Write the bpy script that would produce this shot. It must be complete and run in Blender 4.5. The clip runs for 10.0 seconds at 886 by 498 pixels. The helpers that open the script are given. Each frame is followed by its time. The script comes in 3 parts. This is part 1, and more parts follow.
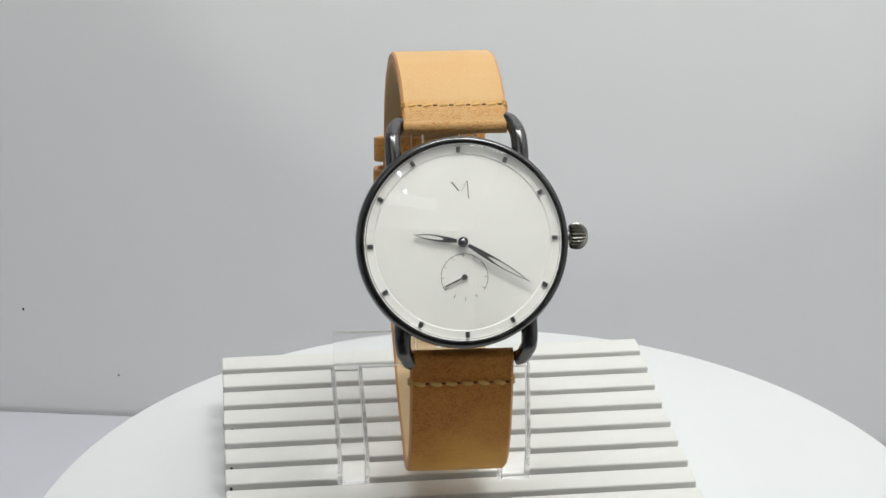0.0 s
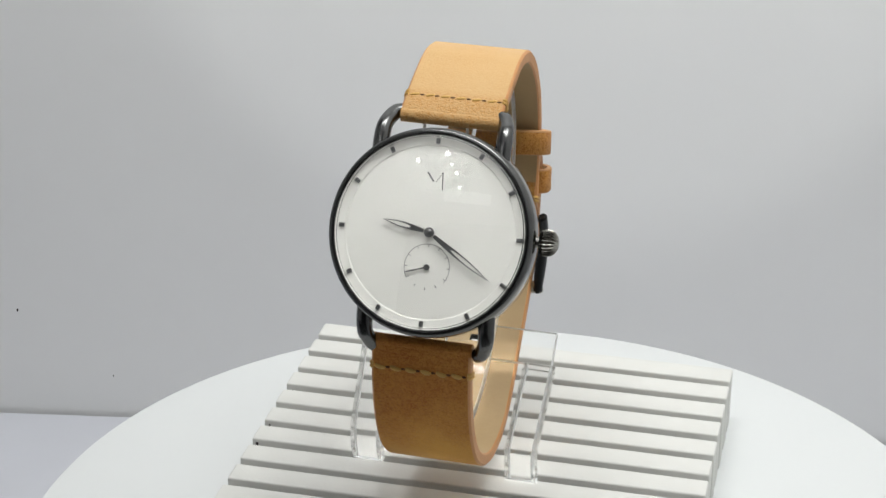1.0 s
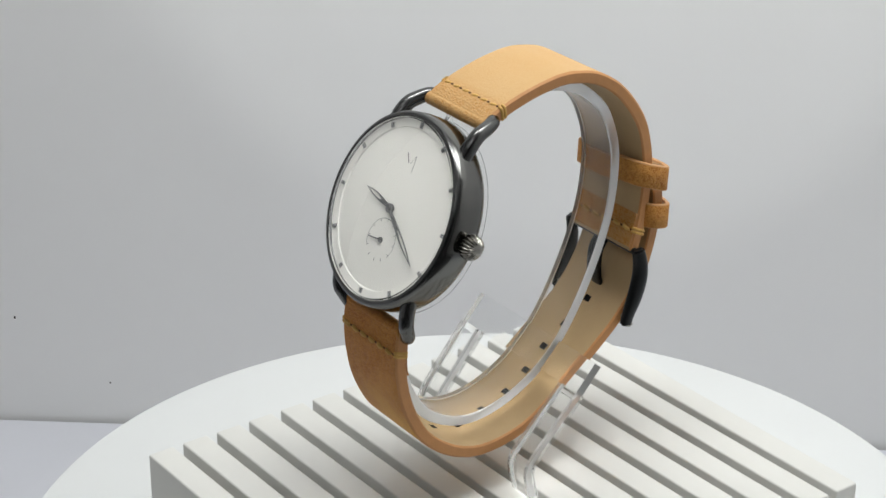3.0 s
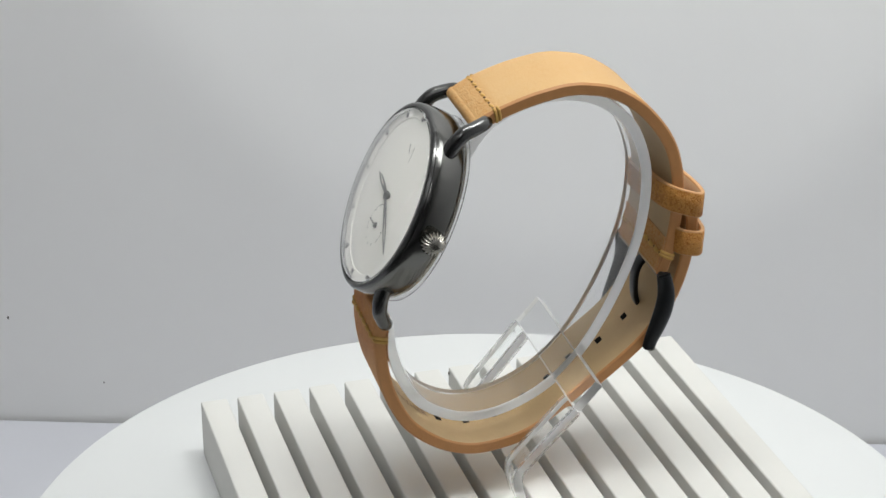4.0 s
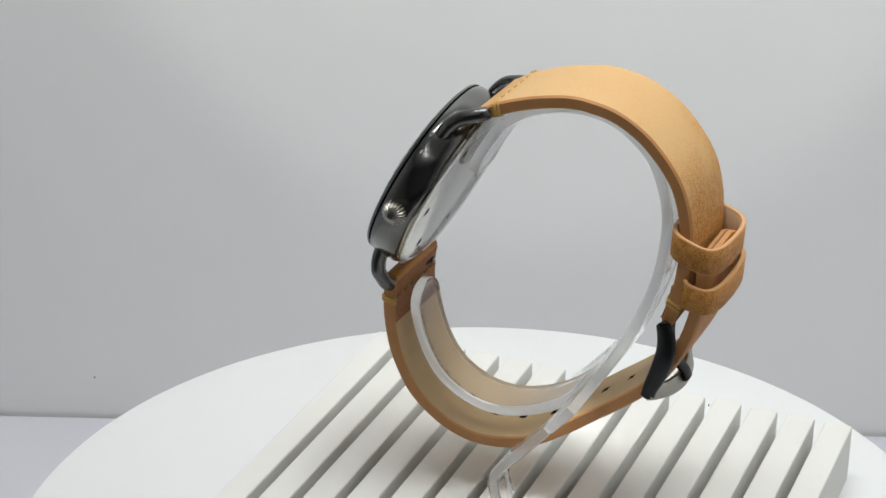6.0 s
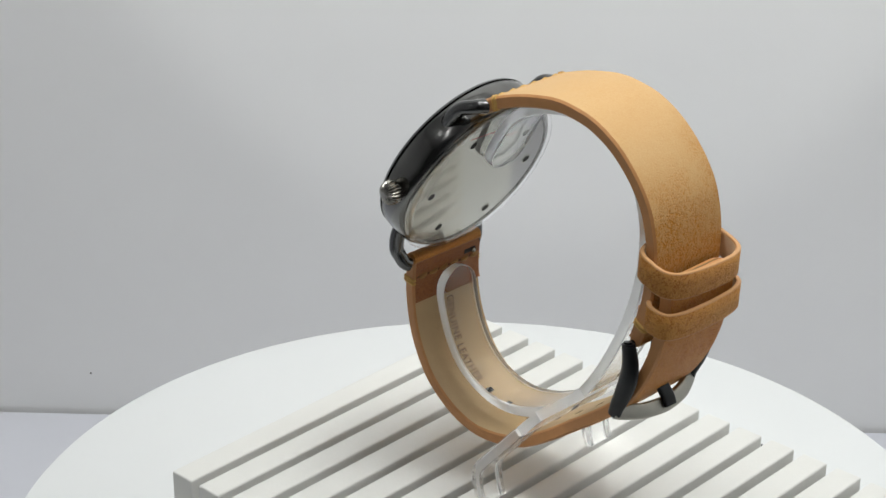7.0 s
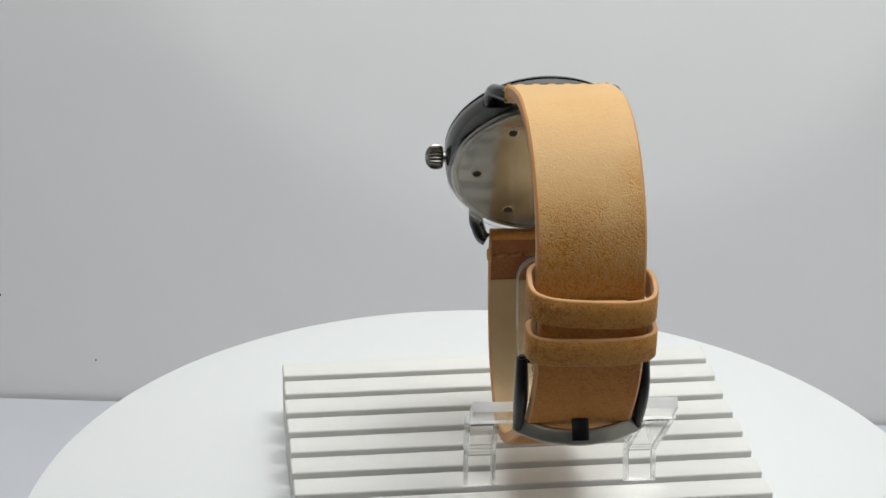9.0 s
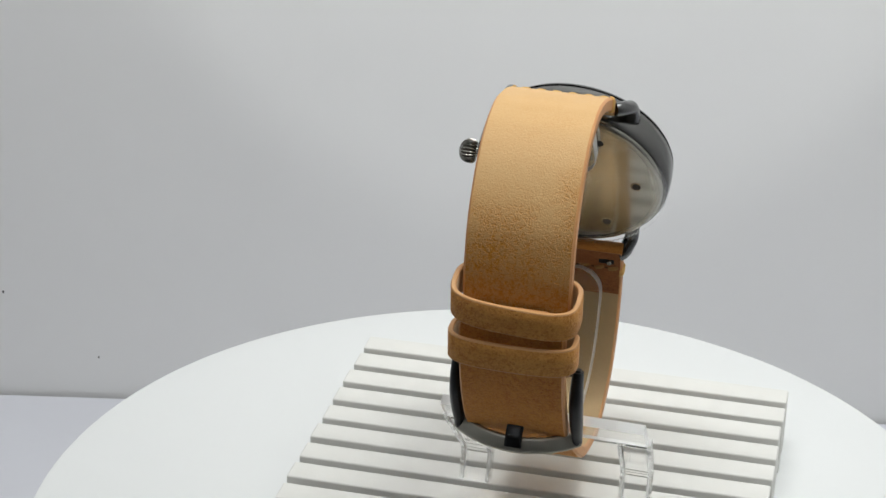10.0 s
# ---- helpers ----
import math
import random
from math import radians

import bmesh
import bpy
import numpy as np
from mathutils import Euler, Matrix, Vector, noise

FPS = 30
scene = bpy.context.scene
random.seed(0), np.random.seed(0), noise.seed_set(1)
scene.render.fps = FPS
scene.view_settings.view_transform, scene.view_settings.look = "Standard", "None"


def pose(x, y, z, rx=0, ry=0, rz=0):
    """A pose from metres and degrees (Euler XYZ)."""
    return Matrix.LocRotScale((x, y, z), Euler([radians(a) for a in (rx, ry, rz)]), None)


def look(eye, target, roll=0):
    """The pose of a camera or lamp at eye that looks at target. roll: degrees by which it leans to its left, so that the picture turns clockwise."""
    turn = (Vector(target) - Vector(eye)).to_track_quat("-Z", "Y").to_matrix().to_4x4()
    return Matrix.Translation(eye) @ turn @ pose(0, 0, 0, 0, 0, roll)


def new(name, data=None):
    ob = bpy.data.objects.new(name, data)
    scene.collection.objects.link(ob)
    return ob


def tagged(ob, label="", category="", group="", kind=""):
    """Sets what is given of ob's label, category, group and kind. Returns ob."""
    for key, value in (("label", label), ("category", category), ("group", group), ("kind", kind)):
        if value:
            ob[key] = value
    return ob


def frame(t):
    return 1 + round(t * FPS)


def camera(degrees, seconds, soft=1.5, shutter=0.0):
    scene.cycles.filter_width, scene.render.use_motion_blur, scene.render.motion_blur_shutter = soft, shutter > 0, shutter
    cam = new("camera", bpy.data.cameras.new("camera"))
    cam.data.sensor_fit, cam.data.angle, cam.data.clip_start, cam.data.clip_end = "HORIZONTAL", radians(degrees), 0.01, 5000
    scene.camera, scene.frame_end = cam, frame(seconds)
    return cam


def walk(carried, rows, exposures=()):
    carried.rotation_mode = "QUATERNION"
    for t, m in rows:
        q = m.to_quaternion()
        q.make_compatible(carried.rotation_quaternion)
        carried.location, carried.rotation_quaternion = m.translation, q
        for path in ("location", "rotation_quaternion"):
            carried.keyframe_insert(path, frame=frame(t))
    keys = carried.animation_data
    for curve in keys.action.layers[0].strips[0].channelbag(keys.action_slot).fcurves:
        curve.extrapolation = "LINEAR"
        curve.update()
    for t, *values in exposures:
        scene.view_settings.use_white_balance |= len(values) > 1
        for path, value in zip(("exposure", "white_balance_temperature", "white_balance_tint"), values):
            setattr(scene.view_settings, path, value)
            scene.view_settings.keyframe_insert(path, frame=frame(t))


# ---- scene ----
# Camera: seconds, place in metres, turn in degrees.
WALK = (
    (0, 0.01238, -0.37671, 0.24982, 64.983, -0.463, 3.876),
    (0.5, 0.01073, -0.37635, 0.25011, 64.931, -0.259, 3.462),
    (1, 0.01095, -0.37693, 0.24967, 64.975, -0.360, 3.526),
    (1.5, 0.01151, -0.37916, 0.24919, 65.143, -0.375, 3.536),
    (2, 0.01294, -0.38080, 0.24922, 65.248, -0.350, 3.685),
    (3.5, 0.01113, -0.38315, 0.25023, 65.406, -0.235, 3.130),
    (4, 0.01080, -0.38307, 0.25134, 65.191, -0.092, 2.957),
    (4.5, 0.00964, -0.38354, 0.25091, 65.204, -0.161, 2.839),
    (5, 0.00947, -0.38394, 0.24998, 65.197, -0.077, 2.752),
    (5.5, 0.00742, -0.38330, 0.25052, 65.088, -0.115, 2.478),
    (7, 0.00380, -0.38394, 0.24909, 65.077, -0.384, 2.116),
    (7.5, 0.00260, -0.38375, 0.24817, 65.053, -0.417, 1.959),
    (8, 0.00170, -0.38500, 0.24815, 65.144, -0.545, 2.007),
    (8.5, -0.00044, -0.38448, 0.24856, 65.039, -0.793, 1.921),
    (9, -0.00226, -0.38493, 0.24868, 64.823, -0.878, 2.020),
    (9.5, -0.00372, -0.38470, 0.24936, 64.727, -0.973, 2.025),
    (10, -0.00488, -0.38505, 0.25018, 64.667, -1.065, 1.984),
)
# Turn of the turntable, degrees clockwise from above.
TURN = ((0, -8.260), (0.5, 1.717), (1, 11.737), (1.5, 21.793), (2, 31.880), (3.5, 62.171), (4, 72.287), (4.5, 82.410), (5, 92.535), (5.5, 102.644), (7, 132.954), (7.5, 143.024), (8, 153.092), (8.5, 163.176), (9, 173.312), (9.5, 183.482), (10, 193.668))
cam = camera(24.906, 10.0)
walk(cam, [(t, pose(*p)) for t, *p in WALK])


# ---------------------------------------------------------------- light
def lamp(name, m, energy, sx, sy, colour=(1, 1, 1)):
    data = bpy.data.lights.new(name, "AREA")
    data.shape, data.size, data.size_y, data.energy, data.color = "RECTANGLE", sx, sy, energy, colour
    ob = new(name, data)
    ob.matrix_world = m
    return ob


world = bpy.data.worlds.new("studio")
scene.world = world
world.use_nodes = True
world.node_tree.nodes["Background"].inputs[0].default_value = (0.80, 0.90, 1.0, 1)
world.node_tree.nodes["Background"].inputs[1].default_value = 0.3
lamp("led_panel", look((0.17, 0.0, 0.60), (0.0, 0.0, 0.05)), 1.22, 0.24, 0.18, (0.975, 1.0, 0.965))
# added fill that brightens the backdrop wall; no lamp stands there
lamp("wall_fill", look((-0.02, -0.02, 0.62), (0.0, 0.27, 0.24)), 2.12, 0.34, 0.05, (0.985, 0.995, 0.975))
lamp("led_bar", look((-0.10, -0.47, 0.50), (-0.01, 0.0, 0.08)), 0.02, 0.20, 0.05)
for x, y, z, size in ((-0.154, -0.41, 0.595, 0.014), (-0.125, -0.41, 0.50, 0.014), (-0.194, -0.41, 0.665, 0.014), (-0.204, -0.35, 0.667, 0.020), (-0.351, -0.35, 0.655, 0.020)):
    lamp("led_bulb", look((x, y, z), (-0.01, 0.0, 0.08)), 0.05, size, size)
# added spot that throws the bright arc on the wall, no real lamp
spot = bpy.data.lights.new("wall_arc_fill", "SPOT")
spot.energy, spot.spot_size, spot.spot_blend, spot.shadow_soft_size, spot.color = 3.0, radians(35.6), 0.06, 0.01, (0.97, 1.0, 0.98)
new("wall_arc_fill", spot).matrix_world = look((0.0, -0.15, 0.55), (0.0095, 0.2725, 0.228))
scene.view_settings.exposure = -0.15


# ---------------------------------------------------------------- materials
def material(name, colour, rough=0.5, metal=0.0, vary=0.0, scale=300.0, bump=0.0, bump_scale=900.0, **extra):
    """Principled surface with colour variation at two scales and fine relief."""
    m = bpy.data.materials.new(name)
    m.use_nodes = True
    nt = m.node_tree
    b = nt.nodes["Principled BSDF"]
    b.inputs["Base Color"].default_value = (*colour, 1)
    b.inputs["Roughness"].default_value = rough
    b.inputs["Metallic"].default_value = metal
    for k, v in extra.items():
        b.inputs[k.replace("_", " ")].default_value = v
    co = nt.nodes.new("ShaderNodeTexCoord")
    if vary:
        mix = nt.nodes.new("ShaderNodeMix")
        mix.data_type = "RGBA"
        n1, n2, add = (nt.nodes.new(k) for k in ("ShaderNodeTexNoise", "ShaderNodeTexNoise", "ShaderNodeMath"))
        n1.inputs["Scale"].default_value, n2.inputs["Scale"].default_value = scale, scale * 0.12
        n1.inputs["Detail"].default_value = 6
        add.operation = "MULTIPLY_ADD"
        add.inputs[1].default_value = 0.5
        nt.links.new(co.outputs["Object"], n1.inputs["Vector"])
        nt.links.new(co.outputs["Object"], n2.inputs["Vector"])
        nt.links.new(n1.outputs["Fac"], add.inputs[0])
        half = nt.nodes.new("ShaderNodeMath")
        half.operation = "MULTIPLY"
        half.inputs[1].default_value = 0.5
        nt.links.new(n2.outputs["Fac"], half.inputs[0])
        nt.links.new(half.outputs[0], add.inputs[2])
        nt.links.new(add.outputs[0], mix.inputs["Factor"])
        mix.inputs["A"].default_value = (*[c * (1 - vary) for c in colour], 1)
        mix.inputs["B"].default_value = (*[min(1, c * (1 + vary)) for c in colour], 1)
        nt.links.new(mix.outputs["Result"], b.inputs["Base Color"])
    if bump:
        n3, bp = nt.nodes.new("ShaderNodeTexNoise"), nt.nodes.new("ShaderNodeBump")
        n3.inputs["Scale"].default_value, n3.inputs["Detail"].default_value = bump_scale, 4
        bp.inputs["Strength"].default_value, bp.inputs["Distance"].default_value = bump, 0.0003
        nt.links.new(co.outputs["Object"], n3.inputs["Vector"])
        nt.links.new(n3.outputs["Fac"], bp.inputs["Height"])
        nt.links.new(bp.outputs["Normal"], b.inputs["Normal"])
    return m


def leather(name, light, dark, bend_at=(-0.0118, 0.008, 0.113), start=0.026, reach=0.043, deepen=0.16, tab=-1.0, cell=1350.0, strength=0.5, pores=0.80):
    """Waxed pull-up leather: fine pebbled pores that come and go in patches, and slow cloudy tone."""
    m = bpy.data.materials.new(name)
    m.use_nodes = True
    nt = m.node_tree
    N, K = nt.nodes.new, nt.links.new
    b = nt.nodes["Principled BSDF"]
    co = N("ShaderNodeTexCoord")

    def noise_of(scale, detail):
        n = N("ShaderNodeTexNoise")
        n.inputs["Scale"].default_value, n.inputs["Detail"].default_value = scale, detail
        K(co.outputs["Object"], n.inputs["Vector"])
        return n

    def ranged(source, a0, a1, b0, b1):
        r = N("ShaderNodeMapRange")
        for k, v in (("From Min", a0), ("From Max", a1), ("To Min", b0), ("To Max", b1)):
            r.inputs[k].default_value = v
        K(source, r.inputs["Value"])
        return r.outputs["Result"]

    def maths(op, x, y):
        n = N("ShaderNodeMath")
        n.operation = op
        for k, v in enumerate((x, y)):
            if isinstance(v, (int, float)):
                n.inputs[k].default_value = v
            else:
                K(v, n.inputs[k])
        return n.outputs[0]

    cloud, fine, patch, warp_noise = noise_of(55, 3), noise_of(2600, 4), noise_of(75, 3), noise_of(700, 2)
    warp = N("ShaderNodeMix")
    warp.data_type = "VECTOR"
    warp.inputs["Factor"].default_value = 0.0018
    K(co.outputs["Object"], warp.inputs["A"])
    K(warp_noise.outputs["Color"], warp.inputs["B"])
    cells = N("ShaderNodeTexVoronoi")
    cells.feature = "DISTANCE_TO_EDGE"
    cells.inputs["Scale"].default_value = cell
    K(warp.outputs["Result"], cells.inputs["Vector"])
    cells.inputs["Randomness"].default_value = 1.0
    # short broken creases that run across the strap, over soft pebbles
    across = N("ShaderNodeMapping")
    across.inputs["Scale"].default_value = (0.75, 1.0, 1.0)
    K(co.outputs["Object"], across.inputs["Vector"])
    crease = N("ShaderNodeTexNoise")
    crease.inputs["Scale"].default_value, crease.inputs["Detail"].default_value, crease.inputs["Roughness"].default_value = cell * 1.6, 3, 0.55
    K(across.outputs["Vector"], crease.inputs["Vector"])
    pebble = maths("MULTIPLY", ranged(cells.outputs["Distance"], 0.0, 0.20, 0.75, 0.0), ranged(warp_noise.outputs["Fac"], 0.42, 0.60, 0.0, 1.0))
    pit = maths("MAXIMUM", pebble, ranged(crease.outputs["Fac"], 0.50, 0.72, 0.0, 1.0))
    # stretched smooth where it bends hardest; the paleness mixes pull-up colour and painted light
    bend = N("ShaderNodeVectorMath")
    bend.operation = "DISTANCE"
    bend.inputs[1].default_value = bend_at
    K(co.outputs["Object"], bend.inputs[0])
    grain_and_shade = ranged(maths("ADD", bend.outputs["Value"], ranged(patch.outputs["Fac"], 0.3, 0.7, -0.006, 0.006)), start, reach, 0.0, 1.0)
    # the folded tab at the bar keeps its grain
    axes = N("ShaderNodeSeparateXYZ")
    K(co.outputs["Object"], axes.inputs["Vector"])
    grain_and_shade = maths("MAXIMUM", grain_and_shade, ranged(axes.outputs["Y"], tab, tab + 0.0025, 0.5, 0.0))
    amount = maths("MULTIPLY", ranged(patch.outputs["Fac"], 0.35, 0.60, 0.65, 1.0), maths("MAXIMUM", grain_and_shade, 0.10))
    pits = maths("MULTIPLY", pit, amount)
    tone = maths("SUBTRACT", ranged(cloud.outputs["Fac"], 0.30, 0.70, 0.86, 1.0), maths("MULTIPLY", grain_and_shade, deepen))
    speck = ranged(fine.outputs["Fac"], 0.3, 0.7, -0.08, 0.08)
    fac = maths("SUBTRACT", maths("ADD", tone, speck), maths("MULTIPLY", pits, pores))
    mix = N("ShaderNodeMix")
    mix.data_type = "RGBA"
    mix.clamp_factor = True
    mix.inputs["A"].default_value, mix.inputs["B"].default_value = (*dark, 1), (*light, 1)
    K(fac, mix.inputs["Factor"])
    K(mix.outputs["Result"], b.inputs["Base Color"])
    b.inputs["Roughness"].default_value = 0.55
    b.inputs["Specular IOR Level"].default_value = 0.3
    bp = N("ShaderNodeBump")
    bp.inputs["Strength"].default_value, bp.inputs["Distance"].default_value = strength, 0.00022
    K(maths("SUBTRACT", maths("MULTIPLY", fine.outputs["Fac"], 0.3), pits), bp.inputs["Height"])
    K(bp.outputs["Normal"], b.inputs["Normal"])
    return m


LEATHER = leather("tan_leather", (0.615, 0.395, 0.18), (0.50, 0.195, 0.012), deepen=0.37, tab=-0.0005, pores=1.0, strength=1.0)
# browner half; shade under the case and bounce light are also in its tone
LEATHER_BROWN_SHADE = leather("brown_shaded_leather", (0.80, 0.44, 0.10), (0.42, 0.125, 0.015), (-0.0118, -0.008, 0.024), 0.009, 0.032, 0.57, pores=0.42, strength=0.8)
LINING = material("beige_lining", (0.51, 0.355, 0.185), 0.6, vary=0.12, scale=350, bump=0.15)
EDGE = material("burnished_edge", (0.56, 0.265, 0.095), 0.5, vary=0.2, scale=500, bump=0.2)
THREAD = material("waxed_thread", (0.62, 0.37, 0.10), 0.6, vary=0.25, scale=2500, bump=0.4, bump_scale=4000)
CASE = material("brushed_gunmetal", (0.138, 0.137, 0.133), 0.17, 1.0, vary=0.08, scale=600)
GUNMETAL = material("gunmetal", (0.115, 0.115, 0.115), 0.22, 1.0, vary=0.15, scale=600, bump=0.03, bump_scale=2500)
BLACK = material("black_metal", (0.026, 0.027, 0.029), 0.32, 0.8, vary=0.2, scale=500, bump=0.03, bump_scale=2500)
CROWN = material("light_crown_metal", (0.30, 0.29, 0.265), 0.2, 1.0, vary=0.15, scale=900)
STEEL = material("polished_steel", (0.33, 0.32, 0.29), 0.13, 1.0, vary=0.04, scale=300)
FILM = material("clear_film", (1, 1, 1), 0.03, Transmission_Weight=1.0, IOR=1.2)
# near-black for the shade inside strap holes, screw recesses and slots
HOLE = material("recess_shade", (0.01, 0.01, 0.01), 0.7)
DIAL = material("white_dial", (0.72, 0.713, 0.672), 0.45, vary=0.01, scale=800, bump=0.02, bump_scale=3000)
INK = material("grey_ink", (0.16, 0.16, 0.16), 0.5)
HAND = material("dark_nickel", (0.24, 0.24, 0.245), 0.3, 1.0)
RED = material("red_film_edge", (0.5, 0.05, 0.05), 0.4)
STAMP = material("stamped_brown", (0.16, 0.075, 0.03), 0.6, vary=0.2, scale=2000)
GLASS = material("crystal", (1, 1, 1), 0.0, Transmission_Weight=1.0, IOR=1.45)
FROST = material("sawn_acrylic", (0.97, 0.975, 0.975), 0.34, Transmission_Weight=0.72, IOR=1.22)
ACRYLIC = material("clear_acrylic", (0.97, 0.975, 0.975), 0.05, Transmission_Weight=1.0, IOR=1.36)
PLASTER = material("white_plaster", (0.70, 0.696, 0.67), 0.75, vary=0.03, scale=220, bump=0.12, bump_scale=1400)
TABLE = material("white_plastic", (0.715, 0.73, 0.735), 0.45, vary=0.012, scale=60, bump=0.03, bump_scale=1200)
ROOM = material("grey_room_wall", (0.24, 0.24, 0.245), 0.8, vary=0.05, scale=20)
DIM = material("grey_board", (0.09, 0.09, 0.093), 0.8, vary=0.05, scale=20)
PAPER = material("white_backdrop", (0.80, 0.80, 0.80), 0.8, vary=0.02, scale=30, bump=0.03, bump_scale=900)
CLOTH = material("pale_sheet", (0.64, 0.65, 0.705), 0.85, vary=0.03, scale=60, bump=0.08, bump_scale=700)
FLECK = material("dark_fleck", (0.06, 0.05, 0.05), 0.8)
MM = 0.001


# ---------------------------------------------------------------- mesh helpers
def mesh_of(name, bm, mats, smooth=40):
    bmesh.ops.recalc_face_normals(bm, faces=bm.faces)
    me = bpy.data.meshes.new(name)
    bm.to_mesh(me)
    bm.free()
    for m in mats if isinstance(mats, (tuple, list)) else (mats,):
        me.materials.append(m)
    if smooth:
        me.shade_smooth()
        me.set_sharp_from_angle(angle=radians(smooth))
    return me


def part(name, bm, mats, parent=None, label="", smooth=40):
    """One bmesh (in millimetres) as one mesh object under a thing or a part."""
    bmesh.ops.scale(bm, vec=(MM, MM, MM), verts=bm.verts)
    ob = new(name, mesh_of(name, bm, mats, smooth))
    ob.parent = parent
    return tagged(ob, label)


def thing(name, label, category, group=""):
    return tagged(new(name), label, category, group)


def box(bm, x0, x1, y0, y1, z0, z1, bevel=0.0, seg=2):
    r = bmesh.ops.create_cube(bm, size=1)
    for v in r["verts"]:
        v.co = Vector(((x0, x1)[v.co.x > 0], (y0, y1)[v.co.y > 0], (z0, z1)[v.co.z > 0]))
    if bevel:
        es = list({e for v in r["verts"] for e in v.link_edges})
        bmesh.ops.bevel(bm, geom=es, offset=bevel, segments=seg, affect="EDGES", profile=0.5)
    return bm


def lathe(bm, prof, seg=96, m=None, closed=False):
    """Turn a profile of (radius, height) about the z axis; m places it."""
    rings = []
    for r, h in prof:
        if r < 1e-6:
            rings.append([bm.verts.new((0, 0, h))])
        else:
            rings.append([bm.verts.new((r * math.cos(2 * math.pi * k / seg), r * math.sin(2 * math.pi * k / seg), h)) for k in range(seg)])
    pairs = list(zip(rings, rings[1:])) + ([(rings[-1], rings[0])] if closed else [])
    for a, b in pairs:
        for k in range(seg):
            q = [a[k % len(a)], a[(k + 1) % len(a)], b[(k + 1) % len(b)], b[k % len(b)]]
            q = [v for i, v in enumerate(q) if v not in q[:i]]
            if len(q) > 2:
                bm.faces.new(q)
    if m is not None:
        bmesh.ops.transform(bm, matrix=m, verts=[v for ring in rings for v in ring])
    return bm


def smooth_path(pts, step=0.8):
    """Points of a smooth curve through pts, at even steps of its length."""
    P = [Vector(p) for p in pts]
    P = [2 * P[0] - P[1]] + P + [2 * P[-1] - P[-2]]
    dense = []
    for i in range(1, len(P) - 2):
        a, b, c, d = P[i - 1:i + 3]
        for k in range(16):
            t = k / 16
            dense.append(0.5 * (2 * b + (c - a) * t + (2 * a - 5 * b + 4 * c - d) * t * t + (3 * b - a - 3 * c + d) * t ** 3))
    dense.append(P[-2])
    run = [0.0]
    for a, b in zip(dense, dense[1:]):
        run.append(run[-1] + (b - a).length)
    n = max(2, round(run[-1] / step))
    out, j = [], 0
    for k in range(n + 1):
        s = run[-1] * k / n
        while j < len(run) - 2 and run[j + 1] < s:
            j += 1
        f = (s - run[j]) / max(1e-9, run[j + 1] - run[j])
        out.append(dense[j].lerp(dense[j + 1], min(1, max(0, f))))
    return out


def tube(bm, pts, radius, seg=14, step=0.6, cap=True, flat=1.0, axis=None, square=1.0):
    """A round bar along a smooth curve; radius may be a function of 0..1."""
    path = smooth_path(pts, step)
    rings, up = [], Vector(axis) if axis else None
    for i, p in enumerate(path):
        t = (path[min(i + 1, len(path) - 1)] - path[max(i - 1, 0)]).normalized()
        up = (up - t * up.dot(t)).normalized() if up else t.orthogonal().normalized()
        side = t.cross(up)
        r = radius(i / (len(path) - 1)) if callable(radius) else radius
        rings.append([bm.verts.new(p + r * (math.copysign(abs(math.cos(a)) ** square, math.cos(a)) * up + flat * math.copysign(abs(math.sin(a)) ** square, math.sin(a)) * side)) for a in (2 * math.pi * k / seg for k in range(seg))])
    for a, b in zip(rings, rings[1:]):
        for k in range(seg):
            bm.faces.new((a[k], a[(k + 1) % seg], b[(k + 1) % seg], b[k]))
    if cap:
        bm.faces.new(rings[0])
        bm.faces.new(rings[-1])
    return bm


def frames_of(path):
    """For a path in the y-z plane: points, and normals to the left of travel."""
    out = []
    for i, p in enumerate(path):
        t = (path[min(i + 1, len(path) - 1)] - path[max(i - 1, 0)]).normalized()
        out.append((p, Vector((0, -t.z, t.y)).normalized()))
    return out


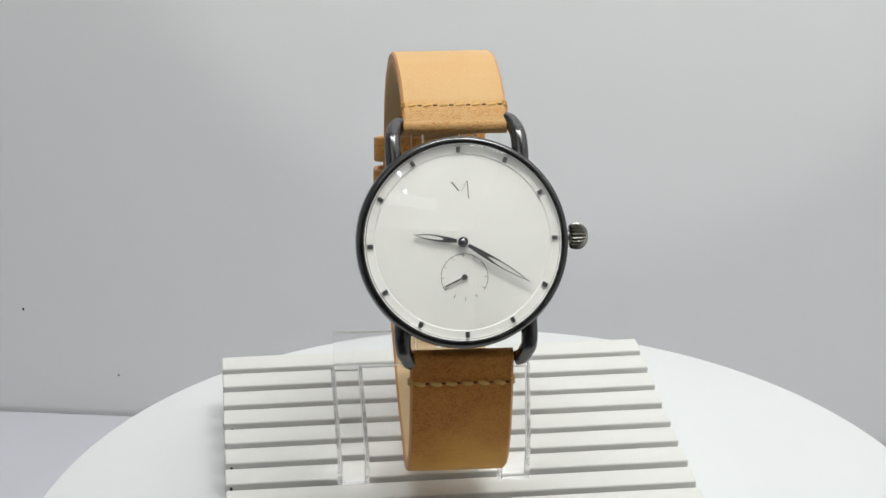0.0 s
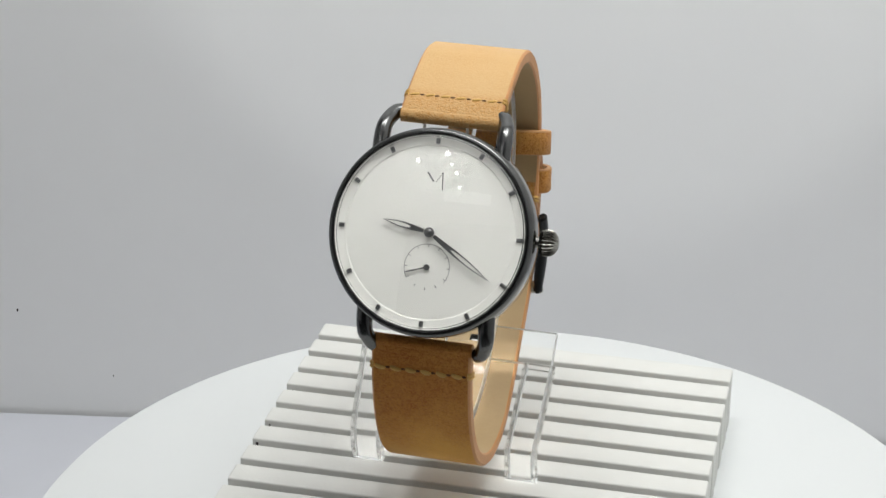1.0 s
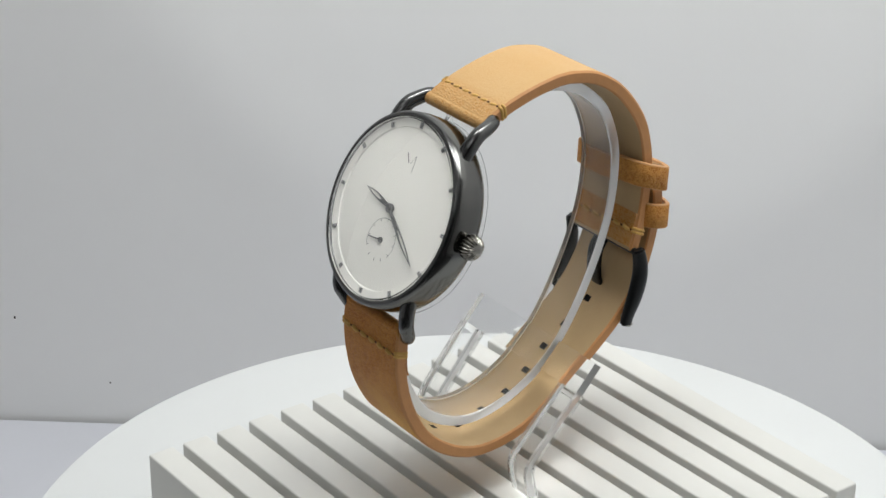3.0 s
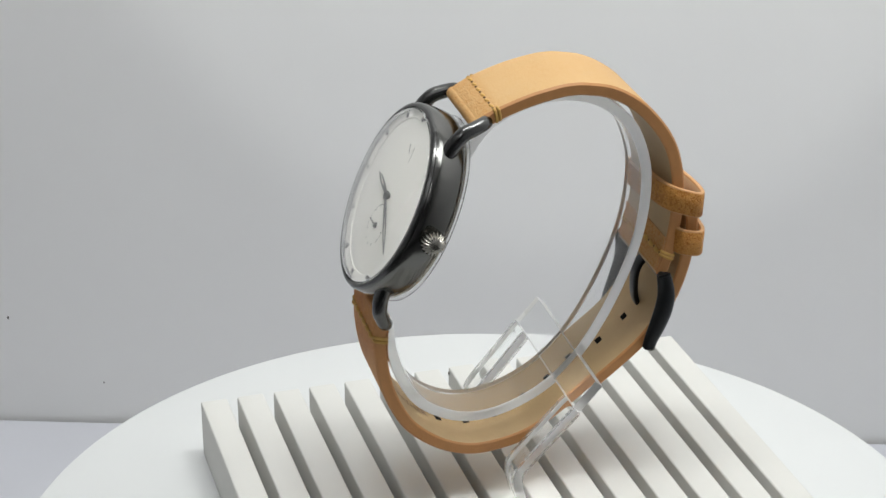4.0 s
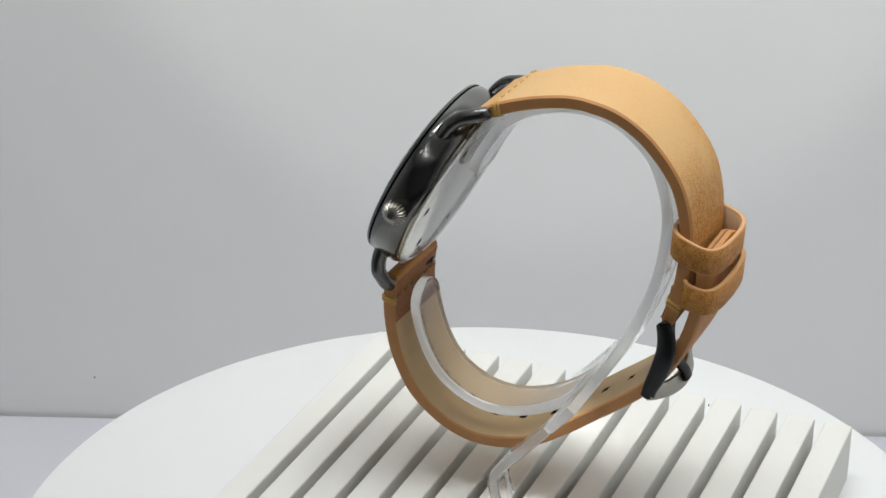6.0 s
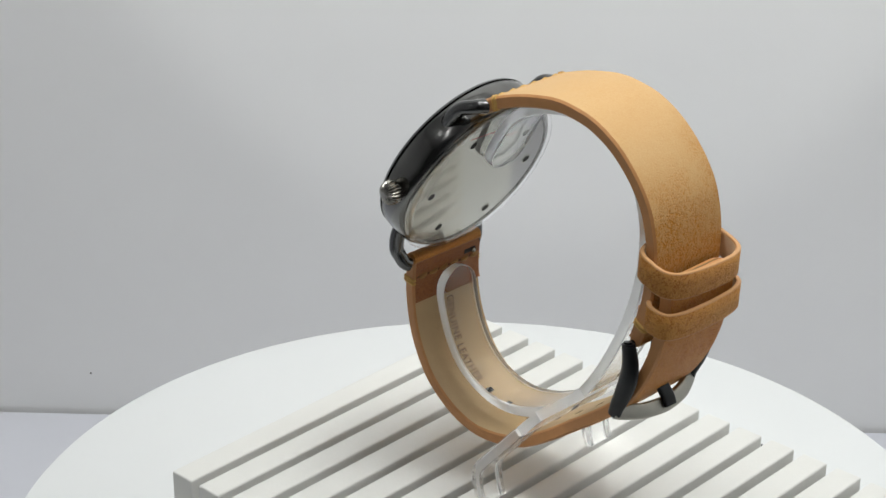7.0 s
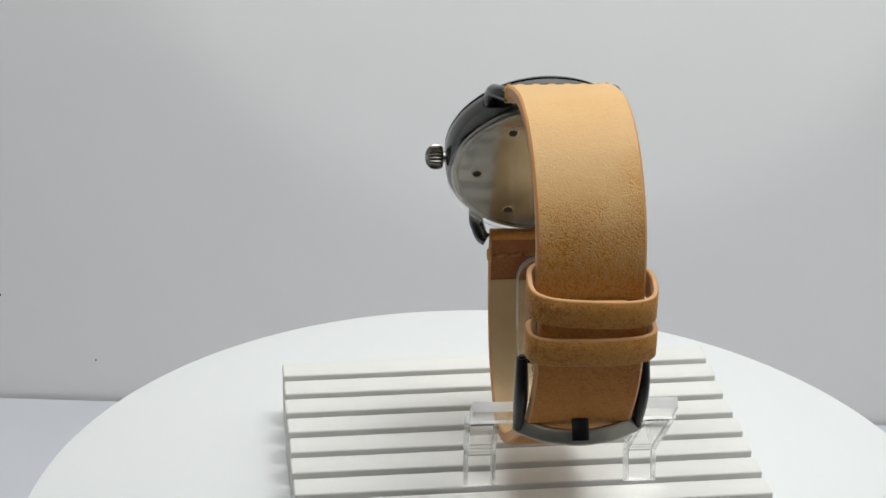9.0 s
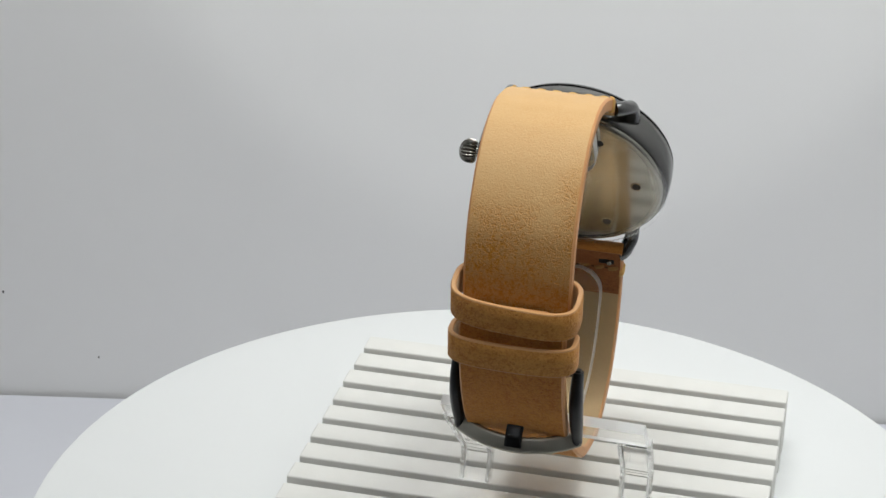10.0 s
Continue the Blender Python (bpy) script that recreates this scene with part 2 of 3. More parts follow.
def band(bm, path, xc, half, lo, hi, edge=(0.35, 0.35), holes=(), hole_half=1.0, taper=None):
    """A strap-like band along a path in the y-z plane. It lies between the offsets lo and hi along the normal,
    its long edges are rounded, and the stations in holes are pierced in the middle. Side faces take material 1."""
    st = frames_of(path)
    low, high = edge if isinstance(edge, tuple) else (edge, edge)
    inset = max(low, high)
    cols = [-half, -half + inset, -hole_half - 3, -hole_half, hole_half, hole_half + 3, half - inset, half]
    flag = [1, 0, 0, 0, 0, 0, 0, 1]
    top, bot = [], []
    for i, (p, n) in enumerate(st):
        k = taper(i / (len(st) - 1)) if taper else 1.0
        e = 0.25 if i in (0, len(st) - 1) else 0.0
        top.append([bm.verts.new(Vector((xc + p.x + x * k, p.y, p.z)) + n * (hi - d * high - e)) for x, d in zip(cols, flag)])
        bot.append([bm.verts.new(Vector((xc + p.x + x * k, p.y, p.z)) + n * (lo + d * low + e)) for x, d in zip(cols, flag)])
    m = len(cols) - 1
    for i in range(len(st) - 1):
        for j in range(m):
            if j == 3 and i in holes:
                continue
            bm.faces.new((top[i][j], top[i + 1][j], top[i + 1][j + 1], top[i][j + 1])).material_index = 1 if j in (0, m - 1) else 0
            bm.faces.new((bot[i][j], bot[i][j + 1], bot[i + 1][j + 1], bot[i + 1][j])).material_index = 1 if j in (0, m - 1) else 0
        for j in (0, m):
            bm.faces.new((top[i][j], bot[i][j], bot[i + 1][j], top[i + 1][j])).material_index = 1
        # material 2 paints the shade inside the hole
        if i in holes:
            for j in (3, 4):
                bm.faces.new((top[i][j], top[i + 1][j], bot[i + 1][j], bot[i][j])).material_index = 2
            if i - 1 not in holes:
                bm.faces.new((top[i][3], top[i][4], bot[i][4], bot[i][3])).material_index = 2
            if i + 1 not in holes:
                bm.faces.new((top[i + 1][3], bot[i + 1][3], bot[i + 1][4], top[i + 1][4])).material_index = 2
    for i in (0, -1):
        for j in range(m):
            bm.faces.new((top[i][j], top[i][j + 1], bot[i][j + 1], bot[i][j])).material_index = 1
    return bm


# ---------------------------------------------------------------- the setting
def slab(name, x0, x1, y0, y1, z0, z1, mat, label):
    bm = bmesh.new()
    box(bm, x0, x1, y0, y1, z0, z1)
    ob = new(name, mesh_of(name, bm, mat, 0))
    return tagged(ob, label, "", "", "structure")


WALL_Y, FLOOR_Z = 0.275, -0.1284
wall = slab("wall_north", -0.75, 0.75, WALL_Y, WALL_Y + 0.02, FLOOR_Z - 0.02, 0.75, PAPER, "plain pale grey matt backdrop wall")
# unseen dark floor, added so that the case mirrors something dark
slab("floor_front", -0.75, 0.75, -1.1, -0.152, FLOOR_Z - 0.02, FLOOR_Z - 0.003, DIM, "unseen dark floor in front, added for dark reflections in the case")
slab("floor", -0.75, 0.75, -0.15, WALL_Y - 0.002, FLOOR_Z - 0.02, FLOOR_Z, CLOTH, "pale bluish white tabletop sheet under the turntable")
# unseen walls and ceiling, added; the near east wall bounces light onto the board
slab("wall_west", -0.77, -0.75, -1.1, WALL_Y, FLOOR_Z, 0.75, PAPER, "unseen pale side wall that bounces light")
slab("wall_east", 0.32, 0.34, -1.1, WALL_Y, FLOOR_Z, 0.75, PAPER, "unseen pale side wall that bounces light")
slab("wall_south", -0.75, 0.75, -1.12, -1.1, FLOOR_Z, 0.75, ROOM, "unseen grey wall behind the camera, toned for bounced light")
slab("ceiling", -0.77, 0.77, -1.12, WALL_Y + 0.02, 0.752, 0.77, PAPER, "unseen pale ceiling that bounces light")
for x, z, r in ((-0.1848, -0.0856, 0.00055), (-0.1506, -0.1119, 0.0004)):
    bm = bmesh.new()
    bmesh.ops.create_icosphere(bm, subdivisions=2, radius=r)
    bmesh.ops.scale(bm, vec=(0.7, 0.3, 1.2), verts=bm.verts)
    bmesh.ops.translate(bm, vec=(x, WALL_Y, z), verts=bm.verts)
    fleck = new("fleck", mesh_of("fleck", bm, FLECK))
    fleck.parent = wall


# ---------------------------------------------------------------- turntable
def build_turntable():
    t = thing("turntable", "round white plastic display turntable, slowly turning", "turntable")
    R, m = 107.1, Matrix.Translation((0.93, 0.67, 0))
    part("platter", lathe(bmesh.new(), [(0, 0), (R - 1.2, 0), (R - 0.35, -0.35), (R, -1.2), (R, -3.0), (0, -3.0)], 192, m), TABLE, t)
    part("skirt", lathe(bmesh.new(), [(R - 0.6, -3.02), (R - 0.6, -8.5), (R - 1.2, -9), (0, -9), (0, -3.02)], 192, m), TABLE, t)
    return t


def build_pedestal():
    t = thing("pedestal", "round white plastic pedestal under the turntable", "pedestal")
    h = FLOOR_Z * 1000
    part("drum", lathe(bmesh.new(), [(0, -9.05), (88, -9.05), (92, -12), (92, h + 8), (0, h + 8)], 128), TABLE, t)
    part("foot_ring", lathe(bmesh.new(), [(0, h + 7.95), (90, h + 7.95), (90, h), (0, h)], 128), TABLE, t)
    return t


# ---------------------------------------------------------------- ribbed board
RIBS, PITCH, RIB, RIB_TOP = 14, 8.922, 6.5, 14.55
BX0, BX1, BY0 = -58.68, 45.81, -52.36
BOARD_TURN = Matrix.Rotation(radians(2.07), 4, "Z")


def build_board():
    t = thing("ribbed_board", "white plaster display board with parallel ribs, lying on the turntable", "display board")
    y1 = BY0 + PITCH * (RIBS - 1) + RIB
    bm = box(bmesh.new(), BX0 + 0.6, BX1 - 0.6, BY0 + 0.5, y1 - 0.5, 0.02, 3.5, 0.3)
    bmesh.ops.transform(bm, matrix=BOARD_TURN, verts=bm.verts)
    part("base_slab", bm, PLASTER, t)
    rnd = random.Random(4)
    for k in range(RIBS):
        y = BY0 + PITCH * k
        bm = box(bmesh.new(), BX0 + rnd.uniform(-0.15, 0.15), BX1 + rnd.uniform(-0.15, 0.15), y, y + RIB, 0.05, RIB_TOP + rnd.uniform(-0.06, 0.06), 0.45, 3)
        bmesh.ops.transform(bm, matrix=BOARD_TURN, verts=bm.verts)
        part("rib", bm, PLASTER, t)
    for y, w in ((6.9, 0.5), (15.7, 0.38), (32.8, 0.35)):
        bm = bmesh.new()
        bmesh.ops.create_icosphere(bm, subdivisions=2, radius=w)
        bmesh.ops.scale(bm, vec=(0.7, 0.35, 1.0), verts=bm.verts)
        bmesh.ops.translate(bm, vec=(-57.6 - 0.01 * y, y + 0.9, 13.4), verts=bm.verts)
        part("chip", bm, FLECK, t, "small dark chipped spot")
    return t


# ---------------------------------------------------------------- acrylic stand
SX = -14.9


def build_stand():
    t = thing("watch_stand", "clear acrylic C-shaped watch display stand on the ribbed board", "display stand")
    ring = smooth_path([(0, y, z) for y, z in ((-21.2, 57.8), (-20.8, 51.0), (-18.2, 42.9), (-14.2, 37.0), (-8.2, 33.3), (-2.2, 32.0), (4.0, 32.8), (10.2, 35.2), (16.2, 39.1), (22.0, 45.1), (27.6, 54.2),
                                                (32.6, 65.6), (35.2, 75.5), (35.7, 86.6), (33.0, 95.7), (29.0, 100.7), (23.4, 104.4), (15.9, 105.8), (7.6, 104.4), (0.2, 100.5), (-5.0, 93.4), (-8.8, 86.0))], 0.9)
    n = len(ring) - 1

    def round_end(f):
        s = min(f, 1 - f) * n * 0.9
        return math.sqrt(max(0.02, 1 - (1 - s / 5.4) ** 2)) if s < 5.4 else 1.0

    c = part("c_ring", band(bmesh.new(), ring, -12.9, 5.4, -1.25, 1.15, 0.25, hole_half=0.6, taper=round_end), (ACRYLIC, FROST), t, "clear bent acrylic band")
    c.visible_shadow = False
    # bracket: a cross plate with two sloping legs bent down into feet
    top, low = Vector((0, 21.8, 44.2)), Vector((0, 4.9, 24.9))
    way = (low - top).normalized()
    nrm = Vector((0, -way.z, way.y)) * 1.1
    bm = bmesh.new()

    def plate(x0, x1, a, b):
        vs = [bm.verts.new(Vector((x, p.y, p.z)) + s) for s in (nrm, -nrm) for x, p in ((x0, a), (x1, a), (x1, b), (x0, b))]
        for k, q in enumerate(((0, 1, 2, 3), (7, 6, 5, 4), (0, 4, 5, 1), (1, 5, 6, 2), (2, 6, 7, 3), (3, 7, 4, 0))):
            bm.faces.new([vs[i] for i in q]).material_index = 1 if k > 1 else 0

    cross = top + way * 7.6
    plate(SX - 21.6, SX + 21.3, top, cross)
    br = part("cross_plate", bm, (ACRYLIC, FROST), t, smooth=0)
    br.visible_shadow = False
    for x0, s in ((SX - 21.6, 1), (SX + 15.9, -1)):
        path = smooth_path([(0, cross.y, cross.z), (s * 0.5, *(cross.lerp(low, 0.55)).yz), (s * 0.8, *(cross.lerp(low, 0.92)).yz), (s, 4.1, 23.0), (s, 4.5, 19.2), (s, 5.6, 15.5)], 0.8)
        leg = part("leg", band(bmesh.new(), path, x0 + 2.7, 2.7, -1.1, 1.1, 0.2, hole_half=0.5), (ACRYLIC, FROST), t)
        leg.visible_shadow = False
    return t


# ---------------------------------------------------------------- watch
WX, DY, DZ, TILT = -11.82, -19.9, 85.2, radians(26.0)
# dial space: x to 3 o'clock, y to 12 o'clock, z out of the dial
FACE = Matrix.Translation((WX + 0.3, DY, DZ)) @ Matrix(((1, 0, 0, 0), (0, math.sin(TILT), -math.cos(TILT), 0), (0, math.cos(TILT), math.sin(TILT), 0), (0, 0, 0, 1))) @ Matrix.Rotation(radians(1.5), 4, "Z")


def faced(name, bm, mats, parent, label="", smooth=40):
    bmesh.ops.transform(bm, matrix=FACE, verts=bm.verts)
    return part(name, bm, mats, parent, label, smooth)


def leaf_hand(length, width, z):
    """A slotted leaf-shaped hand that points to 12 o'clock."""
    bm = bmesh.new()
    out, n = [], 20
    s0 = 1.2
    for k in range(n + 1):
        f = k / n
        y = s0 + (length - s0) * f
        w = width * (0.42 + 0.58 * math.sin(math.pi * min(1, f * 0.95 + 0.05)) ** 0.8) * (1 - f ** 6)
        slot = 0.0 if f < 0.30 or f > 0.93 else 0.62 * w * math.sin(math.pi * (f - 0.30) / 0.63) ** 0.5
        out.append((y, w, slot))
    for sgn in (1, -1):
        rows = [[bm.verts.new((sgn * a, y, z + dz)) for a in (s, w) for dz in (0, 0.16)] for y, w, s in out]
        for a, b in zip(rows, rows[1:]):
            for q in ((0, 1, 1, 0), (1, 3, 3, 1), (3, 2, 2, 3), (2, 0, 0, 2)):
                f = [a[q[0]], a[q[1]], b[q[2]], b[q[3]]]
                if len(set(f)) == 4:
                    bm.faces.new(f)
    lathe(bm, [(0, z - 0.02), (1.0, z - 0.02), (1.0, z + 0.18), (0, z + 0.18)], 28)
    return bm


def turn_bm(bm, degrees, x=0, y=0):
    bmesh.ops.rotate(bm, cent=(0, 0, 0), matrix=Matrix.Rotation(radians(-degrees), 3, "Z"), verts=bm.verts)
    bmesh.ops.translate(bm, vec=(x, y, 0), verts=bm.verts)
    return bm


def build_watch():
    w = thing("wristwatch", "gunmetal wristwatch with white dial and buckled tan leather strap", "wristwatch")
    # case
    case = faced("case", lathe(bmesh.new(), [(19.6, 0.5), (20.3, 0.55), (20.85, 0.0), (21.0, -1.6), (21.0, -4.0), (20.75, -5.6), (20.2, -6.5), (19.5, -6.8), (18.5, -6.8), (18.5, -1.4), (19.6, -1.4)], 128, closed=True), CASE, w, "brushed dark gunmetal round case")
    faced("bezel", lathe(bmesh.new(), [(19.45, -0.4), (19.45, 1.05), (19.6, 1.3), (20.0, 1.38), (20.5, 1.15), (20.8, 0.57), (20.6, 0.57), (19.6, 0.57)], 128, closed=True), GUNMETAL, case, "polished thin dark bezel")
    back = faced("case_back", lathe(bmesh.new(), [(0, -7.5), (18.9, -7.5), (19.5, -7.35), (19.85, -6.95), (19.9, -6.0), (0, -6.0)], 128), STEEL, w, "mirror-polished steel case back")
    for k in range(6):
        a = radians(60 * k - 3)
        x, y = 14.4 * math.cos(a), 14.4 * math.sin(a)
        m = Matrix.Translation((x, y, -7.5))
        hole = faced("screw_hole", lathe(bmesh.new(), [(0, -0.012), (0.95, -0.012), (0.95, 0.4), (0, 0.4)], 24, m), HOLE, back, "dark screw recess")
        faced("rim", lathe(bmesh.new(), [(0.95, -0.05), (1.3, -0.02), (1.3, 0.3), (0.95, 0.3)], 24, m, closed=True), STEEL, back)
    film = lathe(bmesh.new(), [(18.4, -7.66), (20.0, -7.70), (20.6, -7.50), (20.75, -7.3), (20.68, -7.28), (20.5, -7.44), (19.95, -7.60), (18.4, -7.56)], 96, closed=True)
    fl = faced("protective_film", film, FILM, back, "lifted clear rim of protective film")
    fl.visible_shadow = False
    bm = bmesh.new()
    box(bm, -3.0, 9.6, 14.2, 14.36, -7.55, -7.51)
    faced("film_edge", bm, RED, back, "thin red edge of protective film", 0)
    # crystal: a domed shell
    cap = [(r, 1.6 + 2.9 * (1 - (r / 19.1) ** 2)) for r in (18.7, 17.5, 15.5, 13.5, 11.5, 9.5, 7.5, 5.5, 3.5, 1.5)]
    outer = [(19.4, 0.7), (19.38, 1.35), (19.15, 1.6)] + cap + [(0, 4.5)]
    inner = [(0, 4.0)] + [(r, h - 0.5) for r, h in reversed(cap)] + [(18.95, 1.1), (19.0, 0.7)]
    cr = faced("crystal", lathe(bmesh.new(), outer + inner, 96, closed=True), GLASS, w, "clear domed watch crystal")
    cr.visible_shadow = False
    # dial
    dial = faced("dial", lathe(bmesh.new(), [(0, 0), (17.3, 0), (17.4, 0.16), (19.4, 0.30), (19.4, -0.8), (0, -0.8)], 128), DIAL, w, "matt white dial with raised outer ring")
    for k in range(12):
        bm = box(bmesh.new(), -0.40, 0.40, 17.6, 18.75, 0.22, 0.55, 0.06, 1)
        faced("hour_marker", turn_bm(bm, 30 * k), HAND, dial, "small dark metal baton marker", 0)
    bm = bmesh.new()
    for k in range(60):
        a0, a1 = radians(6 * k), radians(6 * k + 6)
        if -130 < ((6 * k + 180) % 360) - 180 < 130 and not 20 < k < 40:
            vs = [bm.verts.new((r * math.sin(a), -6.9 + r * math.cos(a), 0.02)) for r, a in ((4.55, a0), (4.55, a1), (4.67, a1), (4.67, a0))]
            bm.faces.new(vs)
    faced("subdial_circle", bm, INK, dial, "fine grey printed circle of the seconds dial", 0)
    for k in range(12):
        bm = box(bmesh.new(), -0.07, 0.07, 3.95, 4.6, 0.005, 0.03)
        faced("tick", turn_bm(bm, 30 * k, 0, -6.9), INK, dial, "", 0)
    bm = bmesh.new()
    for (xa, ya), (xb, yb), wd in (((-1.6, 11.9), (-0.25, 10.1), 0.32), ((0.25, 10.0), (1.45, 12.0), 0.09), ((1.48, 12.0), (1.65, 8.5), 0.20)):
        d = Vector((yb - ya, xa - xb, 0)).normalized() * wd / 2
        vs = [bm.verts.new(Vector((x, y, 0.03)) + s * d) for x, y, s in ((xa, ya, 1), (xb, yb, 1), (xb, yb, -1), (xa, ya, -1))]
        bm.faces.new(vs)
    faced("emblem", bm, INK, dial, "small grey angular emblem", 0)
    # hands
    faced("hour_hand", turn_bm(leaf_hand(9.9, 0.62, 0.55), 281.2), HAND, w, "slotted dark leaf-shaped hour hand")
    faced("minute_hand", turn_bm(leaf_hand(15.5, 0.62, 0.85), 123.5), HAND, w, "slotted dark leaf-shaped minute hand")
    faced("centre_cap", lathe(bmesh.new(), [(0, 1.3), (0.4, 1.28), (0.62, 1.1), (0.62, 0.02), (0, 0.02)], 28), HAND, w)
    bm = bmesh.new()
    lathe(bm, [(0, 0.42), (0.55, 0.42), (0.6, 0.3), (0.6, 0.02), (0, 0.02)], 24)
    box(bm, -0.13, 0.13, 0.3, 4.3, 0.28, 0.40)
    bmesh.ops.scale(bm, vec=(MM, MM, MM), verts=bm.verts)
    sec = new("seconds_hand", mesh_of("seconds_hand", bm, HAND))
    sec.parent = w
    tagged(sec, "tiny dark seconds hand of the subdial")
    # crown
    bm = bmesh.new()
    seg, prof = 160, ((1.2, 20.4), (1.2, 21.2), (2.1, 21.25), (2.55, 21.7), (2.72, 22.6), (2.6, 23.5), (2.2, 24.2), (1.5, 24.75), (0.8, 25.0), (0.5, 25.02))
    rings = []
    for r, h in prof:
        flute = 0.27 if 21.2 < h < 24.4 else 0.15 if 24.4 < h < 24.9 else 0.0
        rings.append([bm.verts.new((h + 0.3, 0.1 + (r - flute * (1 + math.cos(20 * a)) * 0.9) * math.cos(a), -3.5 + (r - flute * (1 + math.cos(20 * a)) * 0.9) * math.sin(a))) for a in (2 * math.pi * k / seg for k in range(seg))])
    for a, b in zip(rings, rings[1:]):
        for k in range(seg):
            bm.faces.new((a[k], a[(k + 1) % seg], b[(k + 1) % seg], b[k]))
    bm.faces.new(rings[-1])
    bm.faces.new(rings[0])
    faced("crown", bm, CROWN, w, "fluted dark onion crown")
    # wire lugs
    for sx in (1, -1):
        for sy in (1, -1):
            end = (24.4, -8.0) if sy > 0 else (23.6, -7.2)
            pts = [(sx * 12.5, sy * 15.2, -2.4), (sx * 12.6, sy * 18.4, -2.9), (sx * 12.5, sy * 20.9, -3.9), (sx * 12.1, sy * (end[0] - 1.8), end[1] + 2.4), (sx * 11.3, sy * (end[0] - 0.4), end[1] + 0.8), (sx * 10.2, sy * end[0], end[1])]
            faced("lug", tube(bmesh.new(), pts, lambda f: 1.7 - 0.2 * f, 18, 0.5), GUNMETAL, w, "curved dark wire lug")
    build_strap(w)
    return w


UPPER = ((-3.8, 102.8), (-1.1, 104.5), (2.3, 106.0), (8.0, 107.8), (13.8, 108.9), (16.7, 109.1), (19.5, 108.9), (25.4, 107.5), (31.3, 104.0), (36.1, 99.0), (39.3, 93.8), (40.9, 88.4), (41.5, 83.5), (41.4, 78.5), (40.8, 73.4), (39.8, 68.4), (38.4, 63.9))
LOWER = ((-24.0, 62.5), (-24.5, 58.3), (-24.5, 52.6), (-23.2, 45.1), (-20.5, 38.6), (-17.3, 34.1), (-12.0, 30.0), (-6.8, 27.8), (-2.1, 27.2), (4.1, 28.0), (10.2, 30.0), (16.9, 34.2), (23.4, 39.1), (28.2, 42.7), (34.1, 47.6), (38.0, 52.2), (41.0, 57.3), (43.0, 62.3), (44.4, 67.9), (45.2, 73.4), (45.1, 79.5))


def sway(y):
    """The strap drifts a little sideways towards the buckle."""
    return -0.044 * max(0.0, y - 5.0)


def stitches(parent, path, i0, off, n=6, dull=False, face=None, plump=1.0):
    """A row of plump slanted stitches across a strap, each sinking into a dark needle hole."""
    p, nrm = frames_of(path)[i0]
    along = Vector((0, nrm.z, -nrm.y))
    s = 1 if off > 0 else -1
    rnd = random.Random(i0 + n)
    for k in range(n):
        x0, step = WX + p.x - 9.7 + 19.4 * k / n, 19.4 / n
        lean = along * rnd.uniform(0.14, 0.26)
        a, b = Vector((x0 + 0.15, p.y, p.z)), Vector((x0 + step * rnd.uniform(0.66, 0.74), p.y, p.z))
        pts = [a + nrm * (off - 0.45 * s) - lean, a.lerp(b, 0.16) + nrm * (off + 0.10 * s) - lean * 0.8, a.lerp(b, 0.5) + nrm * (off + 0.26 * s * plump ** 3), a.lerp(b, 0.84) + nrm * (off + 0.10 * s) + lean * 0.8, b + nrm * (off - 0.45 * s) + lean]
        part("stitch", tube(bmesh.new(), pts, lambda f: plump * (0.30 + 0.16 * math.sin(math.pi * f)), 8, 0.3), THREAD_DULL if dull else THREAD, parent)
        # flat brown spot for the shade in the needle hole
        c = b + Vector((step * 0.14, 0, 0)) + nrm * (face or off)
        bm = bmesh.new()
        bmesh.ops.create_icosphere(bm, subdivisions=2, radius=1.0)
        m = Matrix((Vector((1, 0, 0)), along, nrm)).transposed().to_4x4()
        bmesh.ops.transform(bm, matrix=Matrix.Translation(c) @ m @ Matrix.Diagonal((0.52, 0.26, 0.06, 1)), verts=bm.verts)
        part("needle_hole", bm, NEEDLE, parent)


def edge_wraps(parent, path, i0, lo, hi):
    p, nrm = frames_of(path)[i0]
    along = Vector((0, nrm.z, -nrm.y))
    for sx in (1, -1):
        for d in (-0.55, 0.25):
            c = Vector((WX + p.x + sx * 10.3, p.y, p.z)) + along * d
            q = Vector((-sx * 0.5, 0, 0))
            pts = [c + q + nrm * (lo - 0.05), c + nrm * (lo + 0.3) + Vector((sx * 0.12, 0, 0)), c + nrm * (lo + hi) / 2 + Vector((sx * 0.16, 0, 0)) + along * 0.3, c + nrm * (hi - 0.3) + Vector((sx * 0.12, 0, 0)) + along * 0.5, c + q + nrm * (hi + 0.05) + along * 0.5]
            part("stitch", tube(bmesh.new(), pts, 0.36, 8, 0.3), THREAD, parent)


